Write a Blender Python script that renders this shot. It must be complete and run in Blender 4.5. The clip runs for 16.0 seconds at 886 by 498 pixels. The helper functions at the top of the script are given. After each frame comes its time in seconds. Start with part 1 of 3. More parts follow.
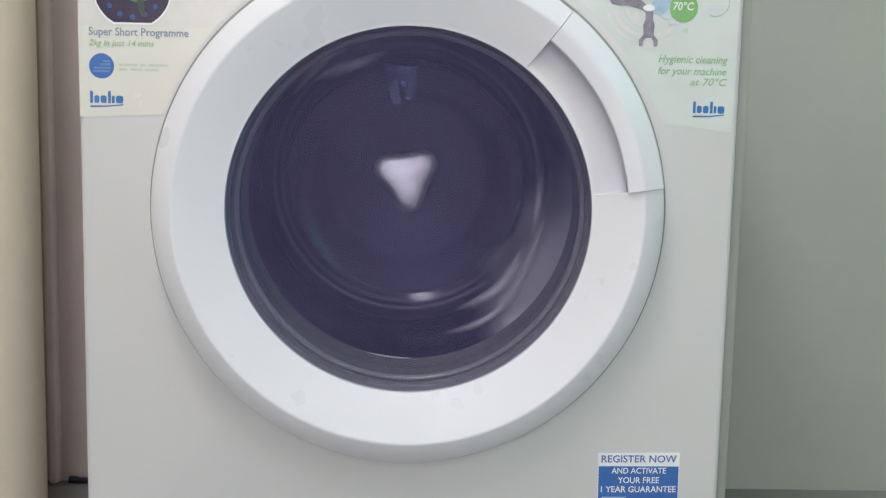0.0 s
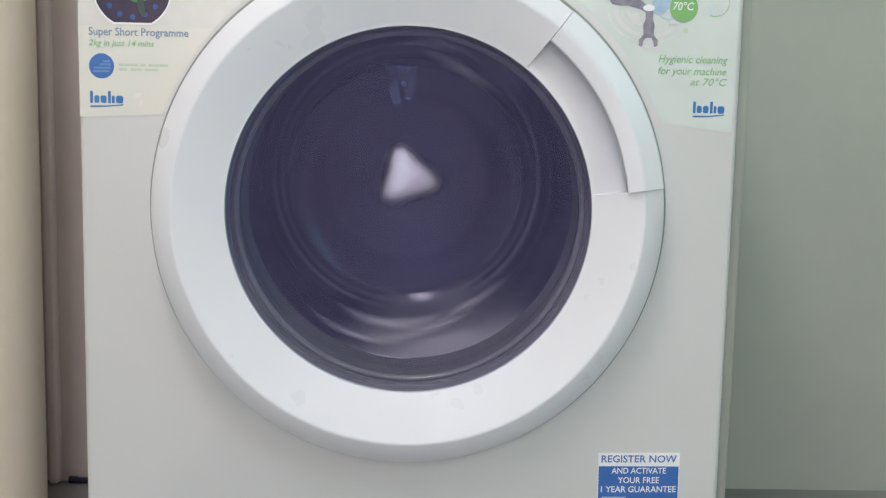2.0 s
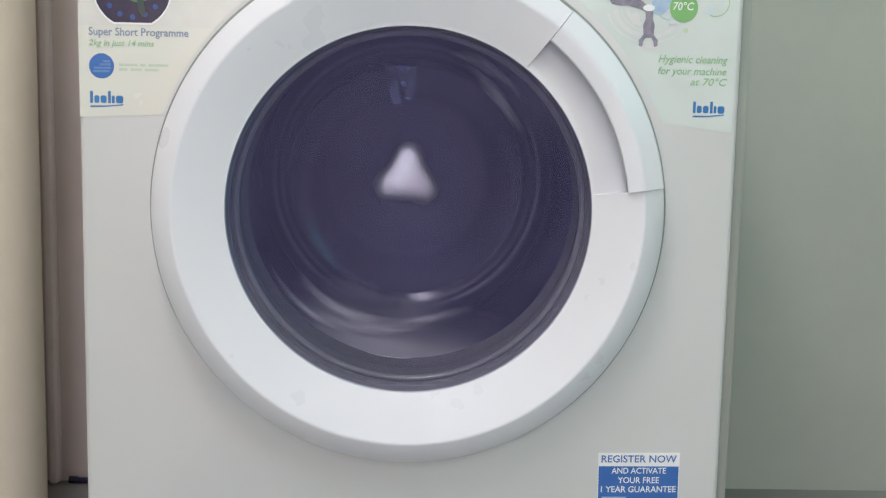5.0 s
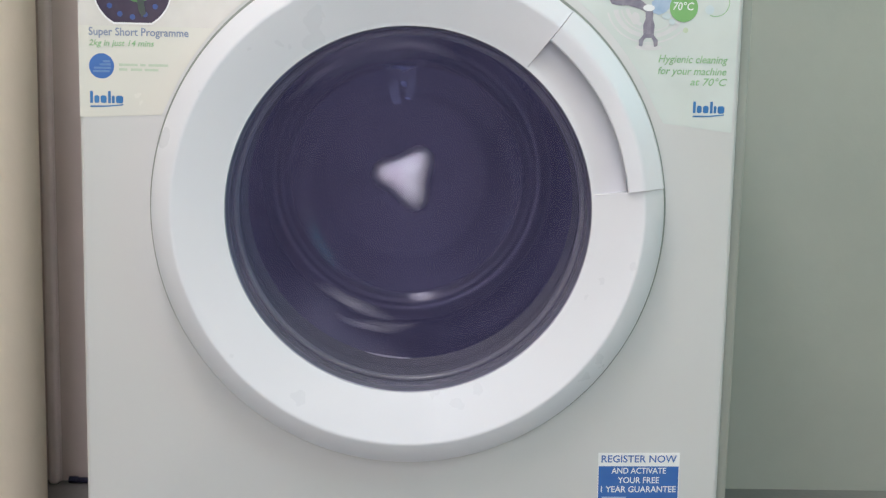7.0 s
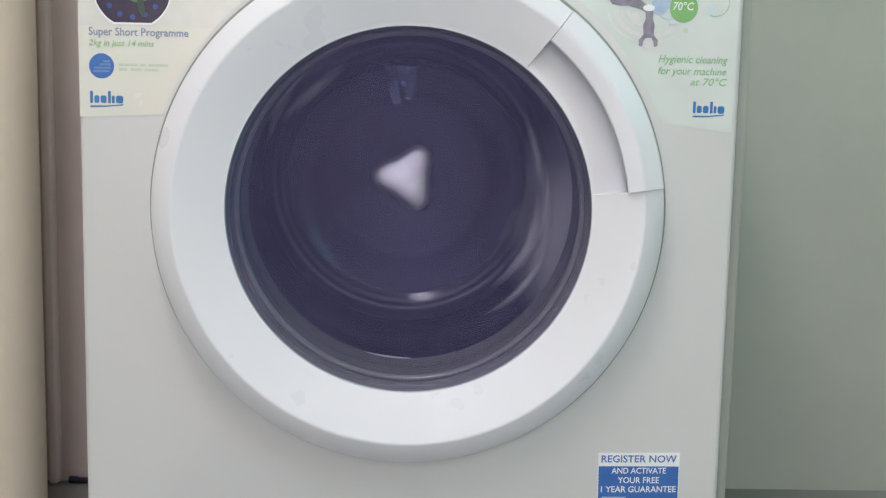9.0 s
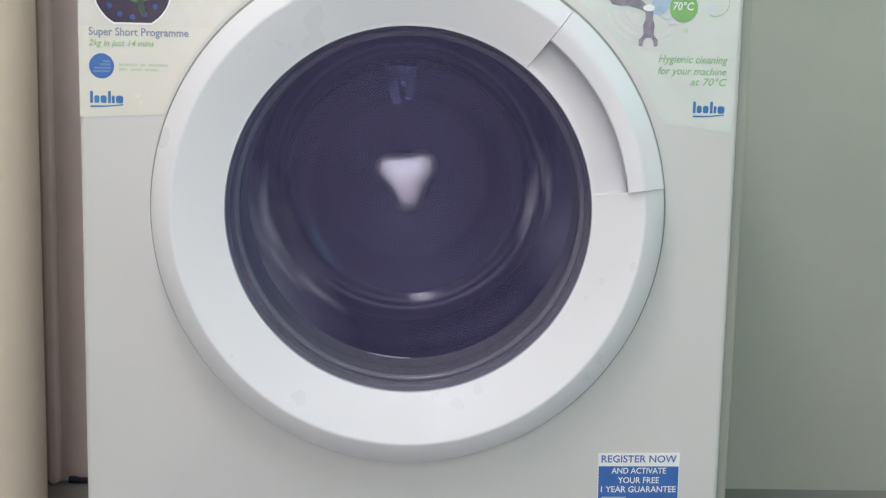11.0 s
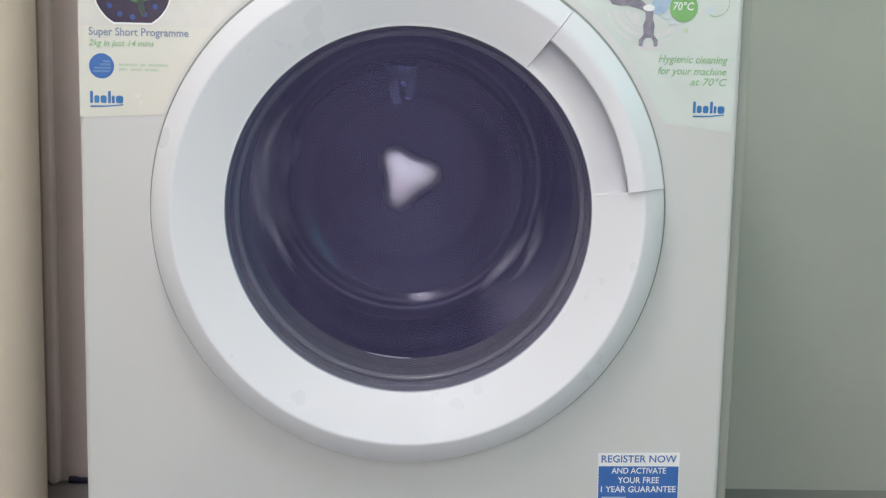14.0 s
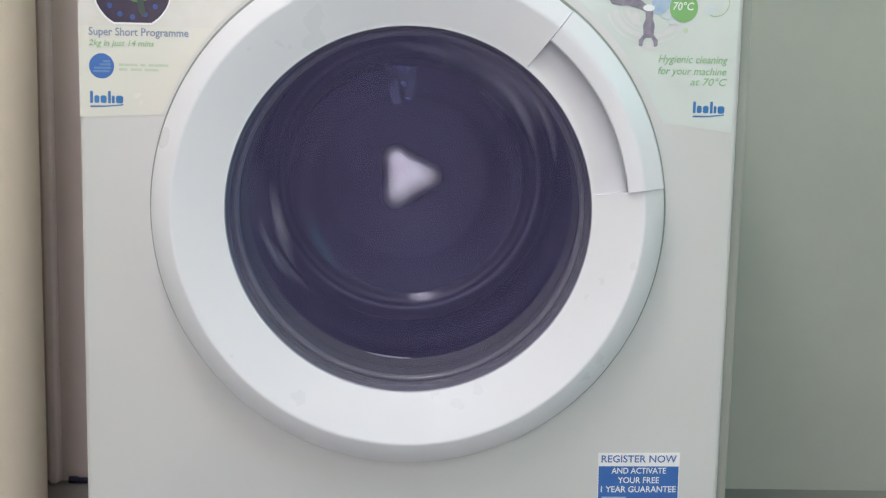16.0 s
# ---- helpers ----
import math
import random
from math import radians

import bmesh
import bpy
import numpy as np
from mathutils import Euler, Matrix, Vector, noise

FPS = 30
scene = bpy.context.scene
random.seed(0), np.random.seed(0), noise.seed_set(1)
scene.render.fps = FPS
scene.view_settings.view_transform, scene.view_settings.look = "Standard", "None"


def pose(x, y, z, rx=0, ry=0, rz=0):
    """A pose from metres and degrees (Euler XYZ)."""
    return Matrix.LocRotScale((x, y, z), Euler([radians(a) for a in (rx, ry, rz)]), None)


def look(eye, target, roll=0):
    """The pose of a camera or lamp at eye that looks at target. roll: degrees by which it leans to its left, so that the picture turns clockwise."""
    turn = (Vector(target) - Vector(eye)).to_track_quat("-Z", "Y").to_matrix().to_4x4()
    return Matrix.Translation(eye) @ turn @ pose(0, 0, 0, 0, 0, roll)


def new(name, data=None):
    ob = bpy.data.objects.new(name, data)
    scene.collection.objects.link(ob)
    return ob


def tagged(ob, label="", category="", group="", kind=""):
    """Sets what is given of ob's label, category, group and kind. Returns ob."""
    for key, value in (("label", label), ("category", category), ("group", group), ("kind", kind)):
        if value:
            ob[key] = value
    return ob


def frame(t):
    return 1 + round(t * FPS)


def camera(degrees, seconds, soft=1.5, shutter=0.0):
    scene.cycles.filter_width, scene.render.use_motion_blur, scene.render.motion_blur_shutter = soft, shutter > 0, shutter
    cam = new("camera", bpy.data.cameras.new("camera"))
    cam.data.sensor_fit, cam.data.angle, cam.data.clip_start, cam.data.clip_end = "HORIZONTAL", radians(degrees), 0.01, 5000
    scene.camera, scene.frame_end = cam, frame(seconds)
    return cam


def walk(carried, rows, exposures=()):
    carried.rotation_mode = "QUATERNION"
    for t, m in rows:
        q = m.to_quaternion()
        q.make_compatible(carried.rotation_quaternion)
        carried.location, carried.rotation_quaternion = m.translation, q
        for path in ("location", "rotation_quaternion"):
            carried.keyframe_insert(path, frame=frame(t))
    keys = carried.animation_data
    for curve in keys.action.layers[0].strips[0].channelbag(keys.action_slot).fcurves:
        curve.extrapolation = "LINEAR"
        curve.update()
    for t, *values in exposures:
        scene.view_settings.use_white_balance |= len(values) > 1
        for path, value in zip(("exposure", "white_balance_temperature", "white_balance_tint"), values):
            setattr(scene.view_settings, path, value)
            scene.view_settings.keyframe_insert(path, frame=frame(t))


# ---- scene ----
cam = camera(49.52, 16.0, soft=1.3, shutter=0.9)
VIEW = look((0.0129, -0.8814, 0.5038), (0.0318, 0.0, 0.4052), 1.228)
walk(cam, [(0.0, VIEW), (16.0, VIEW)])

# ---- world, lamps, exposure ----
world = bpy.data.worlds.new("sky")
scene.world = world
world.use_nodes = True
sky = world.node_tree.nodes.new("ShaderNodeTexSky")
sky.sky_type, sky.sun_disc, sky.sun_elevation, sky.sun_rotation = "NISHITA", False, radians(35), radians(200)
world.node_tree.links.new(sky.outputs[0], world.node_tree.nodes["Background"].inputs[0])
world.node_tree.nodes["Background"].inputs[1].default_value = 0.1
scene.view_settings.exposure = 0.0

LAMP = (-0.30, -0.85, 2.31)
WINDOW = (-0.62, 0.28, 0.03, 1.98)   # x0, x1, z0, z1 of the unseen glazed door added in the wall behind the camera
SIDE_WINDOW = (-1.45, -0.45, 0.95, 1.95)   # y0, y1, z0, z1 of the unseen window added in the right wall
ROOM = (-0.66, 1.7, -2.4, 0.49, 2.42)  # x0, x1, y0, y1, height


def area_lamp(name, m, size, size_y, watts, colour):
    data = bpy.data.lights.new(name, "AREA")
    data.shape, data.size, data.size_y, data.energy, data.color = "RECTANGLE", size, size_y, watts, colour
    ob = new(name, data)
    ob.matrix_world = m
    return ob


area_lamp("ceiling_lamp_light", pose(*LAMP, 0, 0, 90), 1.10, 0.28, 23.0, (1.0, 0.91, 0.93))
# added front light for the hub and the door ring, set in an unseen door
area_lamp("added_door_light", look((-0.17, ROOM[2] - 0.03, 1.005), (-0.17, 0, 1.005)), 0.86, 1.90, 16.5, (0.92, 0.87, 1.0))
# added green-blue light that cools the right side, set in an unseen window
area_lamp("added_side_light", look((ROOM[1] + 0.03, -0.95, 1.45), (0, -0.95, 1.45)), 0.94, 0.94, 7.4, (0.18, 1.0, 0.97))


# ---- materials ----
def material(name, colour, rough=0.5, metal=0.0, grain=0.0, grain_scale=60.0, stain=0.0, stain_scale=4.0, bump=0.0, bump_scale=200.0,
             rough_var=0.0, coat=0.0, tint=None):
    """A surface with fine grain, wide stains, relief and uneven gloss. tint: the colour of the stains."""
    m = bpy.data.materials.new(name)
    m.use_nodes = True
    nt = m.node_tree
    N, L = nt.nodes, nt.links
    b = N["Principled BSDF"]
    b.inputs["Roughness"].default_value, b.inputs["Metallic"].default_value = rough, metal
    b.inputs["Coat Weight"].default_value = coat
    b.inputs["Coat Roughness"].default_value = 0.15
    co = N.new("ShaderNodeTexCoord")

    def noise_tex(scale, detail=4.0):
        n = N.new("ShaderNodeTexNoise")
        n.inputs["Scale"].default_value, n.inputs["Detail"].default_value = scale, detail
        L.new(co.outputs["Object"], n.inputs["Vector"])
        return n.outputs["Fac"]

    def ramp(fac, lo, hi):
        r = N.new("ShaderNodeMapRange")
        r.inputs["From Min"].default_value, r.inputs["From Max"].default_value = 0.3, 0.7
        r.inputs["To Min"].default_value, r.inputs["To Max"].default_value = lo, hi
        L.new(fac, r.inputs["Value"])
        return r.outputs["Result"]

    def mix(fac, a, c, kind="MIX"):
        x = N.new("ShaderNodeMix")
        x.data_type, x.blend_type = "RGBA", kind
        for value, key in ((fac, 0), (a, 6), (c, 7)):
            if hasattr(value, "node"):
                L.new(value, x.inputs[key])
            else:
                x.inputs[key].default_value = value
        return x.outputs[2]

    colour_out = (*colour, 1)
    if stain:
        dark = tint or tuple(c * 0.8 for c in colour)
        colour_out = mix(ramp(noise_tex(stain_scale), 0.0, stain), colour_out, (*dark, 1))
    if grain:
        colour_out = mix(ramp(noise_tex(grain_scale, 6.0), 0.0, grain), colour_out, (*[c * 0.75 for c in colour], 1))
    if hasattr(colour_out, "node"):
        L.new(colour_out, b.inputs["Base Color"])
    else:
        b.inputs["Base Color"].default_value = colour_out
    if rough_var:
        L.new(ramp(noise_tex(stain_scale * 3), rough - rough_var, rough + rough_var), b.inputs["Roughness"])
    if bump:
        n = N.new("ShaderNodeBump")
        n.inputs["Strength"].default_value, n.inputs["Distance"].default_value = bump, 0.001
        L.new(noise_tex(bump_scale, 3.0), n.inputs["Height"])
        L.new(n.outputs["Normal"], b.inputs["Normal"])
    return m


def tinted_glass(name, colour, ior=1.5, film=0.0, film_colour=(0.5, 0.5, 0.5), rough=0.03, sheen=(1, 1, 1), patch=9.0, uneven=0.2):
    """A thin pane: what lies behind it, tinted, and a clear reflection that grows at a slant. film: share of diffuse
    colour laid over it.
    """
    m = bpy.data.materials.new(name)
    m.use_nodes = True
    nt = m.node_tree
    nt.nodes.clear()
    out, mixer = nt.nodes.new("ShaderNodeOutputMaterial"), nt.nodes.new("ShaderNodeMixShader")
    clear, gloss, fres = nt.nodes.new("ShaderNodeBsdfTransparent"), nt.nodes.new("ShaderNodeBsdfGlossy"), nt.nodes.new("ShaderNodeLayerWeight")
    clear.inputs["Color"].default_value, gloss.inputs["Roughness"].default_value = (*colour, 1), rough
    power, share = nt.nodes.new("ShaderNodeMath"), nt.nodes.new("ShaderNodeMapRange")
    power.operation, power.inputs[1].default_value = "POWER", 5.0
    share.inputs["To Min"].default_value, share.inputs["To Max"].default_value = ((ior - 1) / (ior + 1)) ** 2, 1.0
    fres.inputs["Blend"].default_value = 0.5
    gloss.inputs["Color"].default_value = (*sheen, 1)
    nt.links.new(fres.outputs["Facing"], power.inputs[0])
    nt.links.new(power.outputs[0], share.inputs["Value"])
    nt.links.new(share.outputs[0], mixer.inputs[0])
    coat, dull = nt.nodes.new("ShaderNodeMixShader"), nt.nodes.new("ShaderNodeBsdfDiffuse")
    dull.inputs["Color"].default_value = (*film_colour, 1)
    co, patches, amount = nt.nodes.new("ShaderNodeTexCoord"), nt.nodes.new("ShaderNodeTexNoise"), nt.nodes.new("ShaderNodeMapRange")
    patches.inputs["Scale"].default_value = patch
    amount.inputs["From Min"].default_value, amount.inputs["From Max"].default_value = 0.3, 0.7
    amount.inputs["To Min"].default_value, amount.inputs["To Max"].default_value = film * (1 - uneven), film * (1 + uneven)
    nt.links.new(co.outputs["Object"], patches.inputs["Vector"])
    nt.links.new(patches.outputs["Fac"], amount.inputs["Value"])
    nt.links.new(amount.outputs[0], coat.inputs[0])
    nt.links.new(clear.outputs[0], coat.inputs[1])
    nt.links.new(dull.outputs[0], coat.inputs[2])
    nt.links.new(coat.outputs[0], mixer.inputs[1])
    nt.links.new(gloss.outputs[0], mixer.inputs[2])
    nt.links.new(mixer.outputs[0], out.inputs[0])
    return m


def glowing(name, colour, strength):
    m = bpy.data.materials.new(name)
    m.use_nodes = True
    b = m.node_tree.nodes["Principled BSDF"]
    b.inputs["Base Color"].default_value = (*colour, 1)
    b.inputs["Emission Color"].default_value, b.inputs["Emission Strength"].default_value = (*colour, 1), strength
    return m


ENAMEL = material("white_enamel", (0.585, 0.598, 0.61), 0.34, stain=0.35, stain_scale=5, tint=(0.54, 0.55, 0.545), bump=0.05, bump_scale=350, rough_var=0.06)
SIDE_GREY = material("side_panel_grey", (0.31, 0.33, 0.30), 0.5, grain=0.15, stain=0.4, stain_scale=6, bump=0.1)
PLASTIC = material("white_plastic", (0.675, 0.695, 0.75), 0.33, stain=0.25, stain_scale=9, tint=(0.65, 0.655, 0.70), bump=0.04, bump_scale=500, rough_var=0.07)
GREY_PLASTIC = material("grey_plastic", (0.14, 0.14, 0.155), 0.28, grain=0.3, stain=0.3, bump=0.05)
RUBBER = material("grey_rubber", (0.16, 0.165, 0.145), 0.22, grain=0.4, grain_scale=90, stain=0.4, stain_scale=12, bump=0.15)
# paler rubber that paints the highlight along the seal's lip
PALE_RUBBER = material("lip_highlight_rubber", (0.25, 0.255, 0.21), 0.3, grain=0.5, grain_scale=60, stain=0.7, stain_scale=9, tint=(0.22, 0.23, 0.21))
# grey of the added ring that draws the shadow round the door
GAP_SHADE = material("gap_shade_grey", (0.25, 0.28, 0.26), 0.6, grain=0.3, stain=0.3, bump=0.1)
# near-black violet: the dimness inside the drum is put into the steel's colour
STEEL = material("drum_steel_dimmed", (0.07, 0.065, 0.12), 0.6, 0.15, grain=0.3, stain=0.4, stain_scale=14, bump=0.1, rough_var=0.08)
TRIM_GREY = material("mid_grey_plastic", (0.24, 0.245, 0.25), 0.35, grain=0.3, stain=0.3, bump=0.05)
HUB_STEEL = material("hub_steel", (0.61, 0.65, 0.57), 0.30, 1.0, grain=0.3, grain_scale=120, stain=0.8, stain_scale=30, tint=(0.46, 0.40, 0.40), bump=0.1)
BACK_STEEL = material("ring_steel", (0.18, 0.175, 0.23), 0.52, 0.8, grain=0.2, stain=0.4, stain_scale=16)
RIM_STEEL = material("rim_steel", (0.24, 0.235, 0.29), 0.42, 0.4, grain=0.2, stain=0.3, stain_scale=20)
CLOTH = material("grey_blue_cloth", (0.52, 0.52, 0.50), 0.30, grain=0.6, grain_scale=160, stain=0.6, stain_scale=14, bump=0.4, bump_scale=500, coat=0.5)
# lighter than the other cloth: wet sheen put into the colour
HEM_CLOTH = material("sheen_pale_cloth", (0.66, 0.66, 0.61), 0.34, grain=0.4, grain_scale=160, stain=0.4, stain_scale=20, bump=0.3, bump_scale=400, coat=0.6)
DARK_CLOTH = material("dark_navy_cloth", (0.11, 0.11, 0.15), 0.28, grain=0.5, grain_scale=160, stain=0.5, stain_scale=14, bump=0.3, bump_scale=500, coat=0.8)
# the bowl's film colour lifts the dark interior like a veil of light
GLASS = tinted_glass("bowl_glass", (0.93, 0.93, 0.96), 1.44, 0.03, (0.375, 0.355, 0.62), 0.22, (0.07, 0.075, 0.10))
# same glass with a far brighter sheen colour, for the shoulder's arc of light
SHOULDER_GLASS = tinted_glass("shoulder_highlight_glass", (0.93, 0.93, 0.96), 1.5, 0.03, (0.375, 0.355, 0.62), 0.2, (0.9, 0.92, 1.0))
# the violet film here paints the veiling reflection over the whole door glass
COVER_GLASS = tinted_glass("haze_cover", (0.80, 0.79, 0.88), 1.3, 0.088, (0.33, 0.31, 0.68), 0.3, (0.14, 0.14, 0.20))
# pale blue that paints a reflection onto the bowl
REFLECTION_MARK = tinted_glass("reflection_blue", (1, 1, 1), 1.02, 0.24, (0.42, 0.50, 0.85), 0.5, patch=55.0, uneven=0.9)
PAINT_CREAM = material("cream_wall_paint", (0.86, 0.785, 0.655), 0.75, grain=0.12, grain_scale=40, stain=0.4, stain_scale=3, bump=0.25, bump_scale=130)
PAINT_GREEN = material("grey_green_paint", (0.385, 0.415, 0.375), 0.72, grain=0.12, grain_scale=40, stain=0.5, stain_scale=3, bump=0.25, bump_scale=130)
PAINT_TAUPE = material("taupe_paint", (0.76, 0.68, 0.66), 0.7, grain=0.12, grain_scale=40, stain=0.5, stain_scale=3, bump=0.25, bump_scale=130)
PAINT_WHITE = material("ceiling_paint", (0.78, 0.77, 0.74), 0.85, grain=0.1, stain=0.3, bump=0.2)
LINO = material("grey_floor_covering", (0.26, 0.26, 0.255), 0.55, grain=0.5, grain_scale=120, stain=0.5, stain_scale=7, bump=0.15)
TRUNKING = material("aged_white_pvc", (0.95, 0.88, 0.88), 0.5, grain=0.2, stain=0.4, stain_scale=9)
NAVY = material("navy_rubber", (0.02, 0.022, 0.06), 0.5, grain=0.3, stain=0.3)
FRAME_WHITE = material("window_frame_paint", (0.75, 0.75, 0.73), 0.45, grain=0.1, stain=0.3)
DIFFUSER = glowing("lamp_diffuser", (1.0, 0.94, 0.86), 2.5)
FILM = material("sticker_film", (0.665, 0.668, 0.62), 0.22, stain=0.4, stain_scale=9, tint=(0.62, 0.62, 0.57), rough_var=0.06)
FILM_GREEN = material("pale_green_sticker_film", (0.63, 0.69, 0.685), 0.2, stain=0.7, stain_scale=11, tint=(0.52, 0.575, 0.56), rough_var=0.06)
FILM_GREY = material("grey_sticker_band", (0.62, 0.61, 0.59), 0.22, stain=0.5, stain_scale=40, tint=(0.72, 0.71, 0.69))
INK_BLUE = material("blue_ink", (0.03, 0.16, 0.42), 0.3, stain=0.4, stain_scale=120, tint=(0.05, 0.22, 0.5))
INK_SLATE = material("slate_blue_ink", (0.20, 0.26, 0.40), 0.35, stain=0.4, stain_scale=150)
INK_GREEN = material("green_ink", (0.23, 0.45, 0.23), 0.35, stain=0.6, stain_scale=220, tint=(0.36, 0.55, 0.35))
INK_BADGE = material("badge_green_ink", (0.18, 0.42, 0.15), 0.3, stain=0.4, stain_scale=90, tint=(0.24, 0.48, 0.2))
INK_BUBBLE = material("bubble_ink", (0.52, 0.62, 0.68), 0.3, stain=0.6, stain_scale=120, tint=(0.62, 0.68, 0.66))
INK_SAGE = material("sage_ink", (0.52, 0.62, 0.46), 0.3, stain=0.5, stain_scale=120)
INK_FOREST = material("forest_green_ink", (0.05, 0.16, 0.05), 0.3, stain=0.7, stain_scale=120, tint=(0.10, 0.32, 0.09))
INK_MINT = material("mint_ink", (0.48, 0.58, 0.46), 0.35, stain=0.5, stain_scale=150)
INK_PURPLE = material("dark_purple_ink", (0.055, 0.04, 0.08), 0.2, stain=0.6, stain_scale=90, tint=(0.03, 0.02, 0.05))
INK_LIME = material("lime_ink", (0.14, 0.33, 0.11), 0.3, stain=0.7, stain_scale=120, tint=(0.55, 0.72, 0.4))
INK_GREY = material("grey_ink", (0.17, 0.155, 0.22), 0.35, stain=0.7, stain_scale=130, tint=(0.30, 0.30, 0.36))
INK_STEEL = material("steel_grey_ink", (0.27, 0.26, 0.32), 0.35, stain=0.7, stain_scale=140, tint=(0.18, 0.17, 0.24))
INK_PALE = material("pale_grey_ink", (0.56, 0.57, 0.60), 0.35, stain=0.6, stain_scale=60, tint=(0.66, 0.66, 0.66))
INK_SKY = material("pale_blue_ink", (0.30, 0.42, 0.60), 0.35, stain=0.6, stain_scale=110, tint=(0.5, 0.6, 0.72))
INK_DOT = material("dim_blue_ink", (0.03, 0.08, 0.30), 0.3, stain=0.6, stain_scale=150, tint=(0.02, 0.04, 0.16))
INK_HAZE = material("hazy_blue_ink", (0.14, 0.26, 0.50), 0.35, stain=0.7, stain_scale=160, tint=(0.07, 0.19, 0.45))
INK_TEAL = material("dim_green_ink", (0.035, 0.075, 0.045), 0.3, stain=0.8, stain_scale=140, tint=(0.05, 0.04, 0.08))
INK_WHITE = material("white_ink", (0.80, 0.82, 0.84), 0.35, stain=0.2, stain_scale=90)
LABEL_BLUE = material("blue_label_print", (0.035, 0.13, 0.42), 0.3, stain=0.35, stain_scale=60, tint=(0.06, 0.18, 0.48))


# ---- building blocks ----
def part(name, bm, mat, parent=None, label="", smooth=35):
    me = bpy.data.meshes.new(name)
    bmesh.ops.recalc_face_normals(bm, faces=bm.faces)
    for f in bm.faces:
        f.smooth = smooth > 0
    bm.to_mesh(me)
    bm.free()
    if smooth > 0:
        me.set_sharp_from_angle(angle=radians(smooth))
    me.materials.append(mat)
    ob = new(name, me)
    ob.parent = parent
    return tagged(ob, label)


def thing(name, label, category, at=(0, 0, 0), group="", kind=""):
    ob = new(name)
    ob.empty_display_size = 0.05
    ob.location = at
    return tagged(ob, label, category, group, kind)


def box(bm, x0, x1, y0, y1, z0, z1, bevel=0.0, seg=2):
    r = bmesh.ops.create_cube(bm, size=1, matrix=Matrix.LocRotScale(((x0 + x1) / 2, (y0 + y1) / 2, (z0 + z1) / 2), None, (x1 - x0, y1 - y0, z1 - z0)))
    if bevel:
        edges = {e for v in r["verts"] for e in v.link_edges}
        bmesh.ops.bevel(bm, geom=list(edges), offset=bevel, segments=seg, affect="EDGES", profile=0.5)
    return bm


def ring_point(r, a, y, c=(0, 0)):
    """A point at the angle a, clockwise from the top as seen from the front."""
    return Vector((c[0] + r * math.sin(radians(a)), y, c[1] + r * math.cos(radians(a))))


def lathe(profile, n=96, c=(0, 0), closed=False):
    """Turns a profile of (radius, y) about an axis along y through c."""
    bm = bmesh.new()
    loops = []
    for r, y in profile:
        loops.append([bm.verts.new((c[0], y, c[1]))] if r == 0 else [bm.verts.new(ring_point(r, 360 * k / n, y, c)) for k in range(n)])
    pairs = list(zip(loops, loops[1:])) + ([(loops[-1], loops[0])] if closed else [])
    for a, b in pairs:
        for k in range(n):
            q = [a[k % len(a)], a[(k + 1) % len(a)], b[(k + 1) % len(b)], b[k % len(b)]]
            q = list(dict.fromkeys(q))
            if len(q) > 2:
                bm.faces.new(q)
    return bm


def sweep(bm, section, a0, a1, n, c=(0, 0)):
    """A closed section of (radius, y) swept from the angle a0 to a1, with end caps."""
    loops = [[bm.verts.new(ring_point(r, a0 + (a1 - a0) * k / n, y, c)) for r, y in section] for k in range(n + 1)]
    m = len(section)
    for p, q in zip(loops, loops[1:]):
        for k in range(m):
            bm.faces.new((p[k], p[(k + 1) % m], q[(k + 1) % m], q[k]))
    bm.faces.new(loops[0])
    bm.faces.new(loops[-1][::-1])
    return bm


def plate(bm, outline, y_front, y_back):
    """A thin upright plate with an outline of (x, z)."""
    front = [bm.verts.new((x, y_front, z)) for x, z in outline]
    back = [bm.verts.new((x, y_back, z)) for x, z in outline]
    bm.faces.new(front)
    bm.faces.new(back[::-1])
    n = len(outline)
    for k in range(n):
        bm.faces.new((front[k], back[k], back[(k + 1) % n], front[(k + 1) % n]))
    return bm


def arc(cx, cz, r, a0, a1, n=24, rz=None):
    return [(cx + r * math.sin(radians(a0 + (a1 - a0) * k / n)), cz + (rz or r) * math.cos(radians(a0 + (a1 - a0) * k / n))) for k in range(n + 1)]


def disc(cx, cz, r, n=32, rz=None):
    return arc(cx, cz, r, 0, 360, n, rz)[:-1]


def band(cx, cz, r0, r1, a0, a1, n=20, squash=1.0):
    return arc(cx, cz, r1, a0, a1, n, r1 * squash) + arc(cx, cz, r0, a1, a0, n, r0 * squash)


def writing(text, x0, x1, z, height, y, mat, parent, name="lettering", shear=0.0, drop=0.0, bold=0.012):
    """Raised print that runs from x0 to x1 with its foot at z; height is that of a capital letter."""
    cu = bpy.data.curves.new(name, "FONT")
    cu.body, cu.size, cu.shear, cu.extrude, cu.offset, cu.resolution_u = text, 1.0, shear, 0.0, bold, 3
    tmp = new(name, cu)
    bpy.context.view_layer.update()
    me = bpy.data.meshes.new_from_object(tmp)
    bpy.data.objects.remove(tmp)
    xs = [v.co.x for v in me.vertices]
    lo, hi = min(xs), max(xs)
    for v in me.vertices:
        u = (v.co.x - lo) / (hi - lo)
        v.co = (x0 + (x1 - x0) * u, y, z + v.co.y / 0.69 * height + drop * u)
    me.name = name
    me.materials.append(mat)
    ob = new(name, me)
    ob.parent = parent
    return ob


# ---- the room ----
X0, X1, Y0, Y1, H = ROOM
T = 0.12
bm = bmesh.new()
box(bm, X0 - T, X1 + T, Y0 - T, Y1 + T, -0.1, 0)
